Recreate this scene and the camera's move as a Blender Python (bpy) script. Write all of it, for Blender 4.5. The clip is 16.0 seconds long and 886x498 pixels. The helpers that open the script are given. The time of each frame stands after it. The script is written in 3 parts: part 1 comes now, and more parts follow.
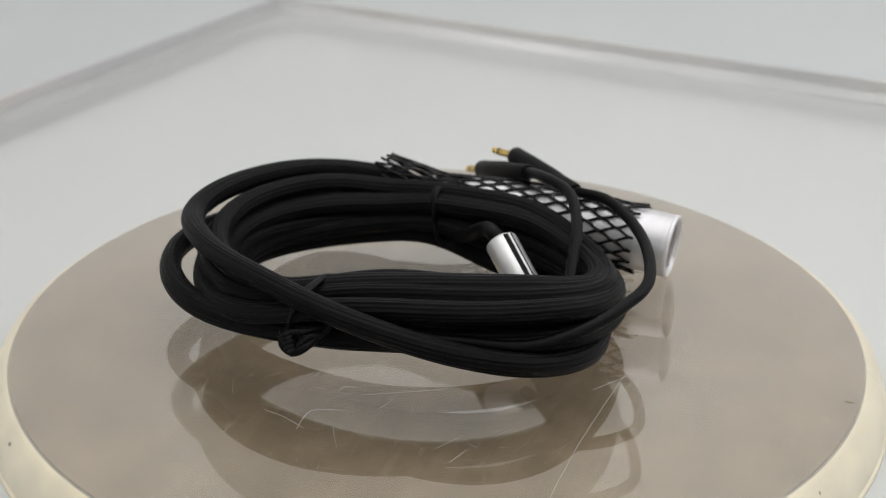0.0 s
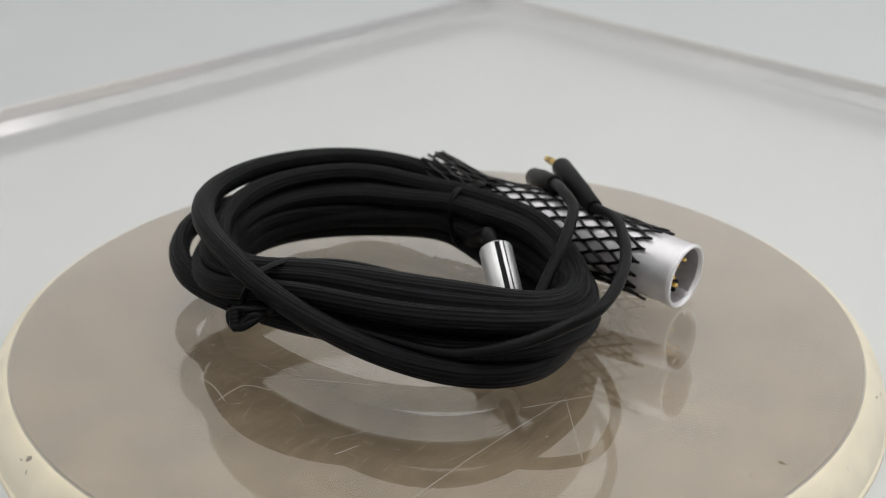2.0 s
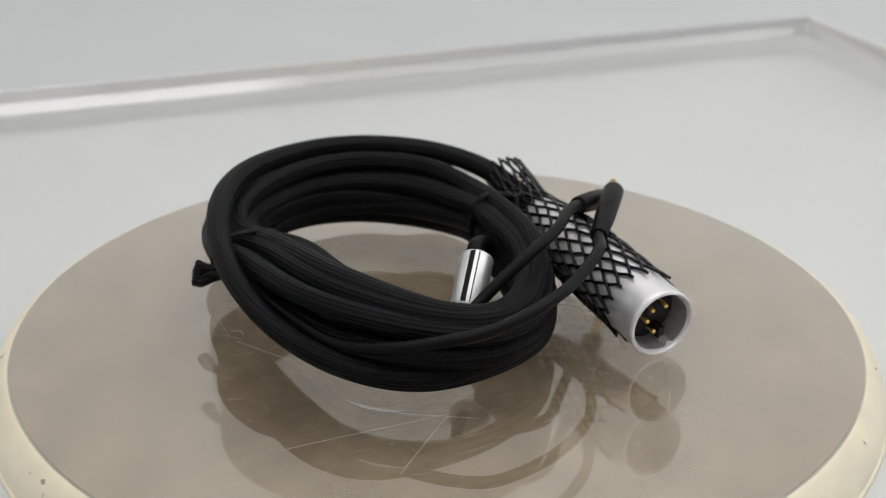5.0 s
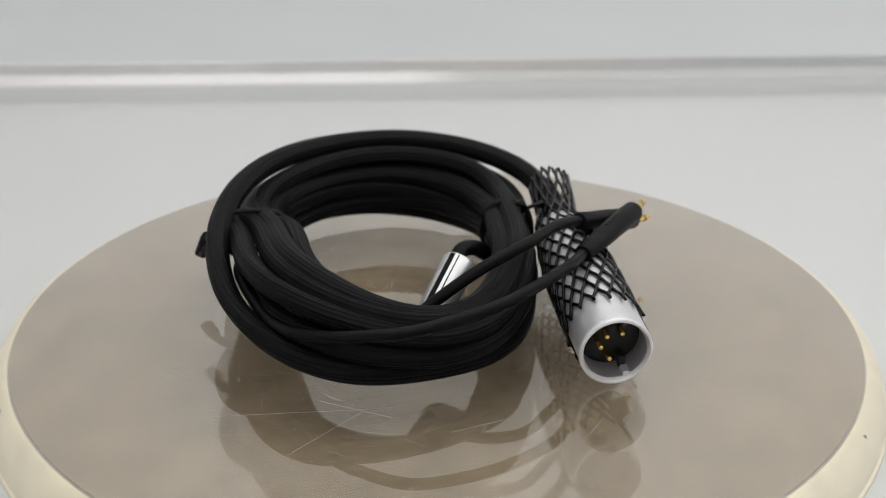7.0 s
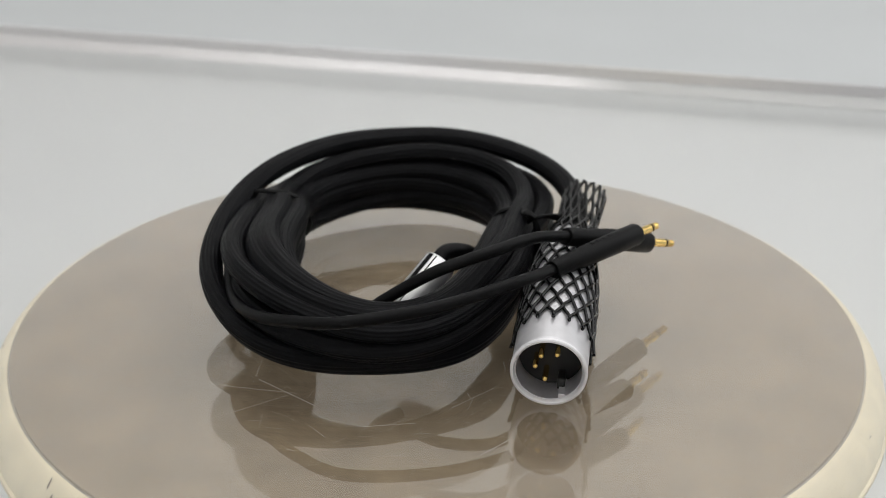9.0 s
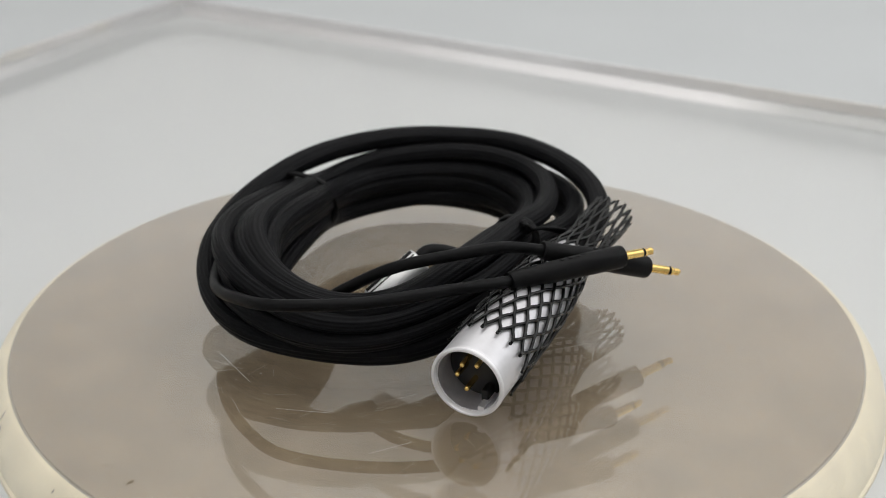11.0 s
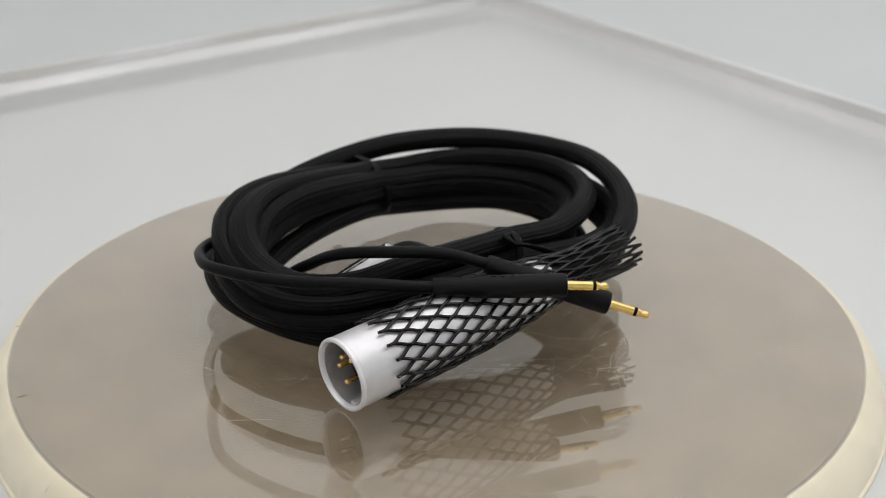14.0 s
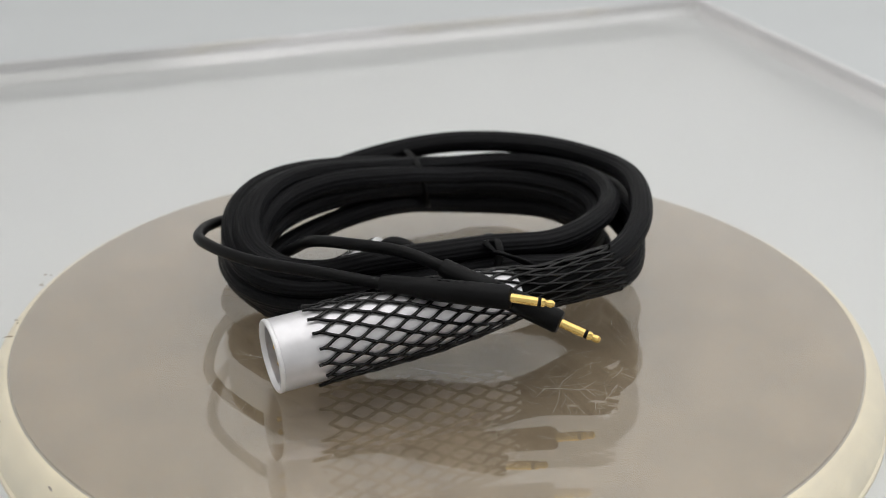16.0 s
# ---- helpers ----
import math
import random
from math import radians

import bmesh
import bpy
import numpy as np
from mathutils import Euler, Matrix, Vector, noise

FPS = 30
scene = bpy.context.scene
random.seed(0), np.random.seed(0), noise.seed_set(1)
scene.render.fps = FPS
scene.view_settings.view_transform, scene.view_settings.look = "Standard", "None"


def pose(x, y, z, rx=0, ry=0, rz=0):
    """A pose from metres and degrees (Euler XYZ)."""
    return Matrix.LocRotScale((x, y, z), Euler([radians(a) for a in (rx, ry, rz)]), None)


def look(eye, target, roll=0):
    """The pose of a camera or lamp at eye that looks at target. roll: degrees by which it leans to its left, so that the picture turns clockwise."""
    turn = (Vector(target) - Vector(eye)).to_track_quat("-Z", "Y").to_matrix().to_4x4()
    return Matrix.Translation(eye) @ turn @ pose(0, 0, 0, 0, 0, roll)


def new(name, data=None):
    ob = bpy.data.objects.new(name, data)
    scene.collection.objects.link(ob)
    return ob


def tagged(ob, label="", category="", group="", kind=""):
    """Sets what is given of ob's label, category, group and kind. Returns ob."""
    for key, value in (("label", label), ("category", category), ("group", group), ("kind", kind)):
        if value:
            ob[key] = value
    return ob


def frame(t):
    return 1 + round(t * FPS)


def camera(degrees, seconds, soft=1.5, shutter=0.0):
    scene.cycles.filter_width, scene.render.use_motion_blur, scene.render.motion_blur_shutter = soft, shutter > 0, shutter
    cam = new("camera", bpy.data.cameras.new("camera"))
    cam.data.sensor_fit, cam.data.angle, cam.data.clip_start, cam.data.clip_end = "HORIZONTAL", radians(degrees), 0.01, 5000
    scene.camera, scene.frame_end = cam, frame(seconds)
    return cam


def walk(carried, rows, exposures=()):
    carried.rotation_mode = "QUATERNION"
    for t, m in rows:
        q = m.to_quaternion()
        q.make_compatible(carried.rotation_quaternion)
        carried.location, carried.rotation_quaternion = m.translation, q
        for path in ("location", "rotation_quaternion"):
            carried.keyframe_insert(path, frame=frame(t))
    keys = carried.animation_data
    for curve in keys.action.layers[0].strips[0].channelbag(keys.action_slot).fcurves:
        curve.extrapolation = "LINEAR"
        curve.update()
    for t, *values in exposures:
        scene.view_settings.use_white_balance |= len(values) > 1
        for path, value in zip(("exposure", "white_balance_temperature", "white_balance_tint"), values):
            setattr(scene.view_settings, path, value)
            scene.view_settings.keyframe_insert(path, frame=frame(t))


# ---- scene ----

TURN = [(t / 2.0, -math.degrees(0.14762 * (t / 2.0) - 0.000225 * (t / 2.0 - 8) ** 2)) for t in range(0, 33, 2)]
PITCH, YAW, ROLL = 23.743, 0.255, 0.254
cam = camera(36.74, 16.0, soft=0.9)
cam.data.dof.use_dof = True
cam.data.dof.focus_distance = 0.335
cam.data.dof.aperture_fstop = 17.0
EYE = pose(0.0, -0.36226, 0.17394, 90 - PITCH, 0, -YAW) @ Matrix.Rotation(radians(ROLL), 4, "Z")
walk(cam, [(0.0, EYE), (16.0, EYE)], exposures=((0.0, 0.55), (16.0, 0.55)))

# ---- light ----
world = bpy.data.worlds.new("studio")
world.use_nodes = True
scene.world = world
world.node_tree.nodes["Background"].inputs[0].default_value = (0.9, 0.95, 1.0, 1)
world.node_tree.nodes["Background"].inputs[1].default_value = 0.25


def area(name, m, sx, sy, watts, colour):
    d = bpy.data.lights.new(name, "AREA")
    d.shape, d.size, d.size_y, d.energy, d.color = "RECTANGLE", sx, sy, watts, colour
    o = new(name, d)
    o.matrix_world = m
    return o


area("softbox_lamp", look((0.10, 0.10, 1.2), (0.08, 0.12, 0)), 2.0, 1.7, 8.4, (1.0, 0.985, 0.98))
area("softbox_lamp", look((0.86, 0.2, 0.55), (0.0, 0.1, 0.05)), 0.7, 0.5, 0.95, (0.95, 0.97, 1.0))


# ---- materials ----
def material(name, colour, rough=0.5, metal=0.0, vary=0.0, scale=200.0, bump=0.0, bump_scale=800.0, **more):
    m = bpy.data.materials.new(name)
    m.use_nodes = True
    n, l = m.node_tree.nodes, m.node_tree.links
    b = n["Principled BSDF"]
    b.inputs["Base Color"].default_value = (*colour, 1)
    b.inputs["Roughness"].default_value = rough
    b.inputs["Metallic"].default_value = metal
    for k, v in more.items():
        b.inputs[k.replace("_", " ")].default_value = v
    co = n.new("ShaderNodeTexCoord")
    if vary:
        t = n.new("ShaderNodeTexNoise")
        t.inputs["Scale"].default_value, t.inputs["Detail"].default_value = scale, 6
        l.new(co.outputs["Object"], t.inputs["Vector"])
        r = n.new("ShaderNodeMapRange")
        r.inputs["To Min"].default_value, r.inputs["To Max"].default_value = 1 - vary, 1 + vary
        r.inputs["From Min"].default_value, r.inputs["From Max"].default_value = 0.3, 0.7
        l.new(t.outputs["Fac"], r.inputs["Value"])
        x = n.new("ShaderNodeVectorMath")
        x.operation = "SCALE"
        x.inputs[0].default_value = colour
        l.new(r.outputs["Result"], x.inputs["Scale"])
        l.new(x.outputs["Vector"], b.inputs["Base Color"])
        q = n.new("ShaderNodeMapRange")
        q.inputs["To Min"].default_value, q.inputs["To Max"].default_value = max(rough - vary * 0.3, 0.02), min(rough + vary * 0.3, 1)
        l.new(t.outputs["Fac"], q.inputs["Value"])
        l.new(q.outputs["Result"], b.inputs["Roughness"])
    if bump:
        t = n.new("ShaderNodeTexNoise")
        t.inputs["Scale"].default_value, t.inputs["Detail"].default_value = bump_scale, 4
        l.new(co.outputs["Object"], t.inputs["Vector"])
        u = n.new("ShaderNodeBump")
        u.inputs["Strength"].default_value, u.inputs["Distance"].default_value = bump, 0.0003
        l.new(t.outputs["Fac"], u.inputs["Height"])
        l.new(u.outputs["Normal"], b.inputs["Normal"])
    return m


def braid_material():
    """Black nylon braid: lengthwise ribs with a fine over-and-under weave."""
    m = material("black_braid", (0.0050, 0.0051, 0.0060), 0.45, 0, 0.25, 300, Specular_IOR_Level=0.10)
    n, l = m.node_tree.nodes, m.node_tree.links
    uv = n.new("ShaderNodeTexCoord")
    total = None
    for rot, dist in ((0.6, 0.55), (-0.6, 0.55)):
        mp = n.new("ShaderNodeMapping")
        mp.inputs["Rotation"].default_value = (0, 0, rot)
        l.new(uv.outputs["UV"], mp.inputs["Vector"])
        w = n.new("ShaderNodeTexWave")
        w.inputs["Scale"].default_value, w.inputs["Distortion"].default_value = dist, 0.4
        l.new(mp.outputs["Vector"], w.inputs["Vector"])
        if total is None:
            total = w.outputs["Fac"]
        else:
            a = n.new("ShaderNodeMath")
            a.operation = "MULTIPLY"
            l.new(total, a.inputs[0])
            l.new(w.outputs["Fac"], a.inputs[1])
            total = a.outputs[0]
    u = n.new("ShaderNodeBump")
    u.inputs["Strength"].default_value, u.inputs["Distance"].default_value = 0.32, 0.0002
    l.new(total, u.inputs["Height"])
    l.new(u.outputs["Normal"], n["Principled BSDF"].inputs["Normal"])
    return m


M_BRAID = braid_material()
M_RUBBER = material("black_rubber", (0.0032, 0.0032, 0.0036), 0.42, 0, 0.15, 400, 0.12, 2500, Specular_IOR_Level=0.14)
M_PLUG = material("plug_rubber", (0.0042, 0.0042, 0.0046), 0.48, 0, 0.2, 500, 0.2, 3000, Specular_IOR_Level=0.16)
M_NET = material("net_plastic", (0.0012, 0.0012, 0.0013), 0.08, 0, 0.1, 600, 0.25, 900, Specular_IOR_Level=0.32)
M_TIE = material("tie_plastic", (0.003, 0.003, 0.0034), 0.38, 0, 0.2, 500, 0.15, 2000, Specular_IOR_Level=0.13)
M_SILVER = material("satin_silver", (0.80, 0.79, 0.81), 0.45, 0.7, 0.05, 250, 0.05, 4000)
M_CHROME = material("satin_steel", (0.82, 0.82, 0.82), 0.42, 0.85, 0.05, 250, 0.03, 3000)
M_BORE = material("bore_metal", (0.74, 0.72, 0.75), 0.40, 0.75, 0.08, 400)
M_LIP = material("bright_lip", (0.93, 0.92, 0.935), 0.30, 0.3, 0.04, 250)
M_GOLD = material("gold_plate", (0.86, 0.61, 0.21), 0.09, 1.0, 0.08, 500)
M_DARK = material("connector_insert", (0.006, 0.0055, 0.005), 0.5, 0, 0.2, 500)
M_RIM = material("cream_plastic", (0.83, 0.745, 0.545), 0.5, 0, 0.09, 90, 0.06, 900)
M_BASE = material("brown_base", (0.256, 0.213, 0.166), 0.06, 0, 0.16, 70, 0.0, 900, IOR=1.8)


def streak(m, colour, turn, low, high):
    """Fine brushed streaks over broad cloudy patches in the base colour."""
    n, l = m.node_tree.nodes, m.node_tree.links
    co = n.new("ShaderNodeTexCoord")
    mp = n.new("ShaderNodeMapping")
    rt = n.new("ShaderNodeMapping")
    rt.inputs["Rotation"].default_value, mp.inputs["Scale"].default_value = (0, 0, turn), (70, 800, 60)
    l.new(co.outputs["Object"], rt.inputs["Vector"])
    l.new(rt.outputs["Vector"], mp.inputs["Vector"])
    a, c = n.new("ShaderNodeTexNoise"), n.new("ShaderNodeTexNoise")
    a.inputs["Scale"].default_value, a.inputs["Detail"].default_value = 1.0, 0.5
    c.inputs["Scale"].default_value, c.inputs["Detail"].default_value = 60, 3
    c.inputs["Roughness"].default_value = 0.62
    l.new(mp.outputs["Vector"], a.inputs["Vector"])
    l.new(co.outputs["Object"], c.inputs["Vector"])
    s = n.new("ShaderNodeMath")
    s.operation = "MULTIPLY_ADD"
    s.inputs[1].default_value = 0.28
    l.new(a.outputs["Fac"], s.inputs[0])
    l.new(c.outputs["Fac"], s.inputs[2])
    r = n.new("ShaderNodeMapRange")
    r.inputs["From Min"].default_value, r.inputs["From Max"].default_value = 0.44, 0.84
    r.inputs["To Min"].default_value, r.inputs["To Max"].default_value = low, high
    l.new(s.outputs[0], r.inputs["Value"])
    x = n.new("ShaderNodeVectorMath")
    x.operation = "SCALE"
    x.inputs[0].default_value = colour
    l.new(r.outputs["Result"], x.inputs["Scale"])
    l.new(x.outputs["Vector"], n["Principled BSDF"].inputs["Base Color"])


streak(M_BASE, (0.292, 0.232, 0.160), -1.2, 0.83, 1.15)
M_SHEET = material("white_backdrop", (0.612, 0.632, 0.638), 0.75, 0, 0.015, 12, 0.03, 300)
M_WALL = material("white_tent", (0.80, 0.80, 0.79), 0.9, 0, 0.015, 8)
M_SEAM = material("grimy_seam", (0.36, 0.32, 0.25), 0.7, 0, 0.3, 300)
M_STAIN = material("rim_stain", (0.24, 0.19, 0.13), 0.7, 0, 0.3, 900)
M_SCRATCH = material("scratch", (0.54, 0.52, 0.48), 0.6, 0, 0.15, 900)
M_GLASS = material("clear_glass", (0.985, 0.98, 0.965), 0.0, 0, Transmission_Weight=1.0, IOR=1.49, Coat_Weight=1.0, Coat_Roughness=0.0, Coat_IOR=1.5)


def edge_light_material(along=None, stops_along=(), metal=0.0):
    """Polished acrylic edge, its room reflections painted grey, tan and white along its length."""
    m = material("edge_painted_light", (0.5, 0.48, 0.45), 0.36, metal)
    n, l = m.node_tree.nodes, m.node_tree.links
    co = n.new("ShaderNodeTexCoord")
    t = n.new("ShaderNodeTexNoise")
    t.inputs["Scale"].default_value, t.inputs["Detail"].default_value, t.inputs["Roughness"].default_value = 7.0, 1.5, 0.4
    l.new(co.outputs["Object"], t.inputs["Vector"])
    r = n.new("ShaderNodeValToRGB")
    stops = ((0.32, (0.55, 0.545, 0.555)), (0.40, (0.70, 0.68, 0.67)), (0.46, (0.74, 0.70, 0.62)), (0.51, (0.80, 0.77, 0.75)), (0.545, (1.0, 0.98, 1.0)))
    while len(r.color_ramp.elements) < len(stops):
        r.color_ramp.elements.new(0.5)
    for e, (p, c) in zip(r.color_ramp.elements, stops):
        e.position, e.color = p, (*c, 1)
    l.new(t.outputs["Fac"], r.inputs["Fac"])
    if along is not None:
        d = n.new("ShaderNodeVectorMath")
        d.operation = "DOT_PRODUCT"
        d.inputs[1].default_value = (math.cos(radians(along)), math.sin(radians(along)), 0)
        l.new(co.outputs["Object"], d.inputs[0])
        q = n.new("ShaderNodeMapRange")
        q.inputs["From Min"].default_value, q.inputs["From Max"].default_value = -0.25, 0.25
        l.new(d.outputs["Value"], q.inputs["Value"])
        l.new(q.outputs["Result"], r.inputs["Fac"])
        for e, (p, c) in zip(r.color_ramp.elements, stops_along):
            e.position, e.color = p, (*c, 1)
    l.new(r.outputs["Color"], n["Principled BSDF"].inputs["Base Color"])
    return m


M_EDGE = edge_light_material()
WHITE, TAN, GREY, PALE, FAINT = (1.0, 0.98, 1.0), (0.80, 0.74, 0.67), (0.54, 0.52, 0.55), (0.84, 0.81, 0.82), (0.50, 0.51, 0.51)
# stops paint the reflected surroundings along the first edge
M_EDGE_LONG = edge_light_material(62.1, ((0.10, PALE), (0.33, WHITE), (0.37, PALE), (0.60, TAN), (0.79, GREY)))
# same ramp, painted as the bright light band under the first edge
M_LIGHT_BAND_LONG = edge_light_material(62.1, ((0.05, PALE), (0.25, WHITE), (0.50, WHITE), (0.56, FAINT), (0.9, FAINT)), 0.8)


def light_band_material():
    """Band of light below the sheet's edge, painted brighter in long stretches."""
    m = material("painted_light_band", (0.7, 0.7, 0.7), 0.33, 0.8)
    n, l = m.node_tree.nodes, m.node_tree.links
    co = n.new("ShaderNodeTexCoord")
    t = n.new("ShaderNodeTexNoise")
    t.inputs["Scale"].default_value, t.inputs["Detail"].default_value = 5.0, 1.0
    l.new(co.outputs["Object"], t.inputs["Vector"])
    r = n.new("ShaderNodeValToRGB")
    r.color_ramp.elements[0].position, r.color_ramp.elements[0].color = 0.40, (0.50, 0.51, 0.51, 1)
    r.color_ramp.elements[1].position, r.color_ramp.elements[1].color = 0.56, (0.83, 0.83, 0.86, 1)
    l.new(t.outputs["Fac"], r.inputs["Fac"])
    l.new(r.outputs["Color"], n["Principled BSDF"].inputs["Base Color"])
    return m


M_LIGHT_BAND = light_band_material()


# ---- mesh helpers ----
def mesh(name, verts, faces, mat, uvs=None, smooth=True):
    me = bpy.data.meshes.new(name)
    me.from_pydata([tuple(v) for v in verts], [], faces)
    me.materials.append(mat)
    if smooth:
        me.shade_smooth()
    if uvs is not None:
        layer = me.uv_layers.new(name="UVMap")
        idx = np.empty(len(me.loops), dtype=np.int32)
        me.loops.foreach_get("vertex_index", idx)
        layer.data.foreach_set("uv", np.asarray(uvs, dtype=np.float32)[idx].ravel())
    me.update()
    return me


def part(name, me, parent=None, label=""):
    o = new(name, me)
    o.parent = parent
    if label:
        o["label"] = label
    return o


def thing(name, label, category, group="", kind=""):
    return tagged(new(name), label, category, group, kind)


def spline(points, step):
    """Catmull-Rom curve through points, resampled evenly."""
    p = np.array(points, dtype=float)
    p = np.vstack([2 * p[0] - p[1], p, 2 * p[-1] - p[-2]])
    out = []
    for i in range(1, len(p) - 2):
        f = np.linspace(0, 1, 24, endpoint=False)[:, None]
        a, b, c, d = p[i - 1], p[i], p[i + 1], p[i + 2]
        out.append(0.5 * (2 * b + (c - a) * f + (2 * a - 5 * b + 4 * c - d) * f ** 2 + (3 * b - a - 3 * c + d) * f ** 3))
    out = np.vstack([*out, p[-2:-1]])
    return resample(out, step)


def resample(c, step):
    s = np.concatenate([[0], np.cumsum(np.linalg.norm(np.diff(c, axis=0), axis=1))])
    n = max(int(s[-1] / step), 2)
    q = np.linspace(0, s[-1], n + 1)
    return np.stack([np.interp(q, s, c[:, k]) for k in range(3)], 1)


def smooth_path(c, times):
    c = c.copy()
    for _ in range(times):
        c[1:-1] = 0.25 * c[:-2] + 0.5 * c[1:-1] + 0.25 * c[2:]
    return c


def frames_along(c):
    t = np.gradient(c, axis=0)
    t /= np.linalg.norm(t, axis=1)[:, None]
    side = np.cross(t, (0, 0, 1.0))
    side /= np.maximum(np.linalg.norm(side, axis=1), 1e-9)[:, None]
    return t, side, np.cross(side, t)


def tube(name, c, wide, high, mat, n=16, ribs=0, rib=0.0, power=2.0, scale=None, twist=0.0):
    """A closed tube along c (mm) with a rounded-flat section, its ribs running lengthwise."""
    t, side, up = frames_along(c)
    a = np.linspace(0, 2 * np.pi, n, endpoint=False)
    ca, sa = np.cos(a), np.sin(a)
    x = np.sign(ca) * np.abs(ca) ** (2 / power)
    y = np.sign(sa) * np.abs(sa) ** (2 / power)
    k = 1 + (rib * (0.7 * np.cos(ribs * a) + 0.5 * np.cos((ribs // 2) * a + 1.3) + 0.5 * np.cos(3 * a + 0.4)) if ribs else 0)
    sc = np.ones(len(c)) if scale is None else np.asarray(scale)
    s = np.concatenate([[0], np.cumsum(np.linalg.norm(np.diff(c, axis=0), axis=1))])
    tw = twist * s
    X = (x * k * wide)[None, :] * np.cos(tw)[:, None] - (y * k * high)[None, :] * np.sin(tw)[:, None]
    Y = (x * k * wide)[None, :] * np.sin(tw)[:, None] + (y * k * high)[None, :] * np.cos(tw)[:, None]
    v = c[:, None, :] + sc[:, None, None] * (X[:, :, None] * side[:, None, :] + Y[:, :, None] * up[:, None, :])
    m = len(c)
    i, j = np.meshgrid(np.arange(m - 1), np.arange(n), indexing="ij")
    f = np.stack([i * n + j, i * n + (j + 1) % n, (i + 1) * n + (j + 1) % n, (i + 1) * n + j], -1).reshape(-1, 4)
    uv = np.stack([np.broadcast_to(a * wide, (m, n)), np.broadcast_to(s[:, None], (m, n))], -1).reshape(-1, 2)
    faces = [tuple(q) for q in f.tolist()] + [tuple(range(n))[::1], tuple(range((m - 1) * n, m * n))[::-1]]
    return mesh(name, v.reshape(-1, 3) / 1000, faces, mat, uv)


def lathe(name, profile, mat, n=64, m=None, closed=False):
    """A turned shape: profile of (along, radius) in mm about the local x axis."""
    v, f = [], []
    for x, r in profile:
        for j in range(n):
            a = 2 * math.pi * j / n
            v.append((x / 1000, r * math.cos(a) / 1000, r * math.sin(a) / 1000))
    k = len(profile)
    for i in range(k if closed else k - 1):
        for j in range(n):
            a, b = i * n, ((i + 1) % k) * n
            f.append((a + j, a + (j + 1) % n, b + (j + 1) % n, b + j))
    if not closed:
        f.append(tuple(range(n))[::-1])
        f.append(tuple(range((k - 1) * n, k * n)))
    me = mesh(name, v, f, mat)
    if m is not None:
        me.transform(m)
    me.shade_smooth()
    sharp(me)
    return me


def sharp(me, angle=35):
    bm = bmesh.new()
    bm.from_mesh(me)
    bmesh.ops.recalc_face_normals(bm, faces=bm.faces)
    for e in bm.edges:
        if len(e.link_faces) == 2 and e.calc_face_angle(0) > radians(angle):
            e.smooth = False
    bm.to_mesh(me)
    bm.free()


def aim(a, b):
    """Pose whose x axis runs from a towards b (mm)."""
    d = (Vector(b) - Vector(a)).normalized()
    return Matrix.Translation(Vector(a) / 1000) @ d.to_track_quat("X", "Z").to_matrix().to_4x4()


def box(name, sx, sy, sz, mat, bevel=0.0, m=None):
    bm = bmesh.new()
    bmesh.ops.create_cube(bm, size=1.0)
    bmesh.ops.scale(bm, vec=(sx, sy, sz), verts=bm.verts)
    if bevel:
        bmesh.ops.bevel(bm, geom=bm.edges[:], offset=bevel, segments=2, affect="EDGES", profile=0.5)
    if m is not None:
        bm.transform(m)
    me = bpy.data.meshes.new(name)
    bm.to_mesh(me)
    bm.free()
    me.materials.append(mat)
    return me


# ---- the setting ----
FLOOR = -0.0335


def studio():
    ground = new("ground", box("ground", 2.4, 2.4, 0.02, M_SHEET, 0, pose(0, 0.1, FLOOR - 0.01)))
    tagged(ground, "pale grey seamless studio floor under the turntable", "ground", kind="structure")
    for name, sx, sy, x, y in (("wall_north", 2.4, 0.02, 0, 1.11), ("wall_south", 2.4, 0.02, 0, -0.91), ("wall_east", 0.02, 2.0, 1.21, 0.1), ("wall_west", 0.02, 2.0, -1.21, 0.1)):
        w = new(name, box(name, sx, sy, 1.3, M_WALL, 0, pose(x, y, FLOOR + 0.65)))
        tagged(w, "plain white fabric wall of the light tent", "wall", kind="structure")
    c = new("ceiling", box("ceiling", 2.44, 2.06, 0.02, M_WALL, 0, pose(0, 0.1, FLOOR + 1.312)))
    tagged(c, "plain white fabric ceiling of the light tent", "ceiling", kind="structure")


studio()

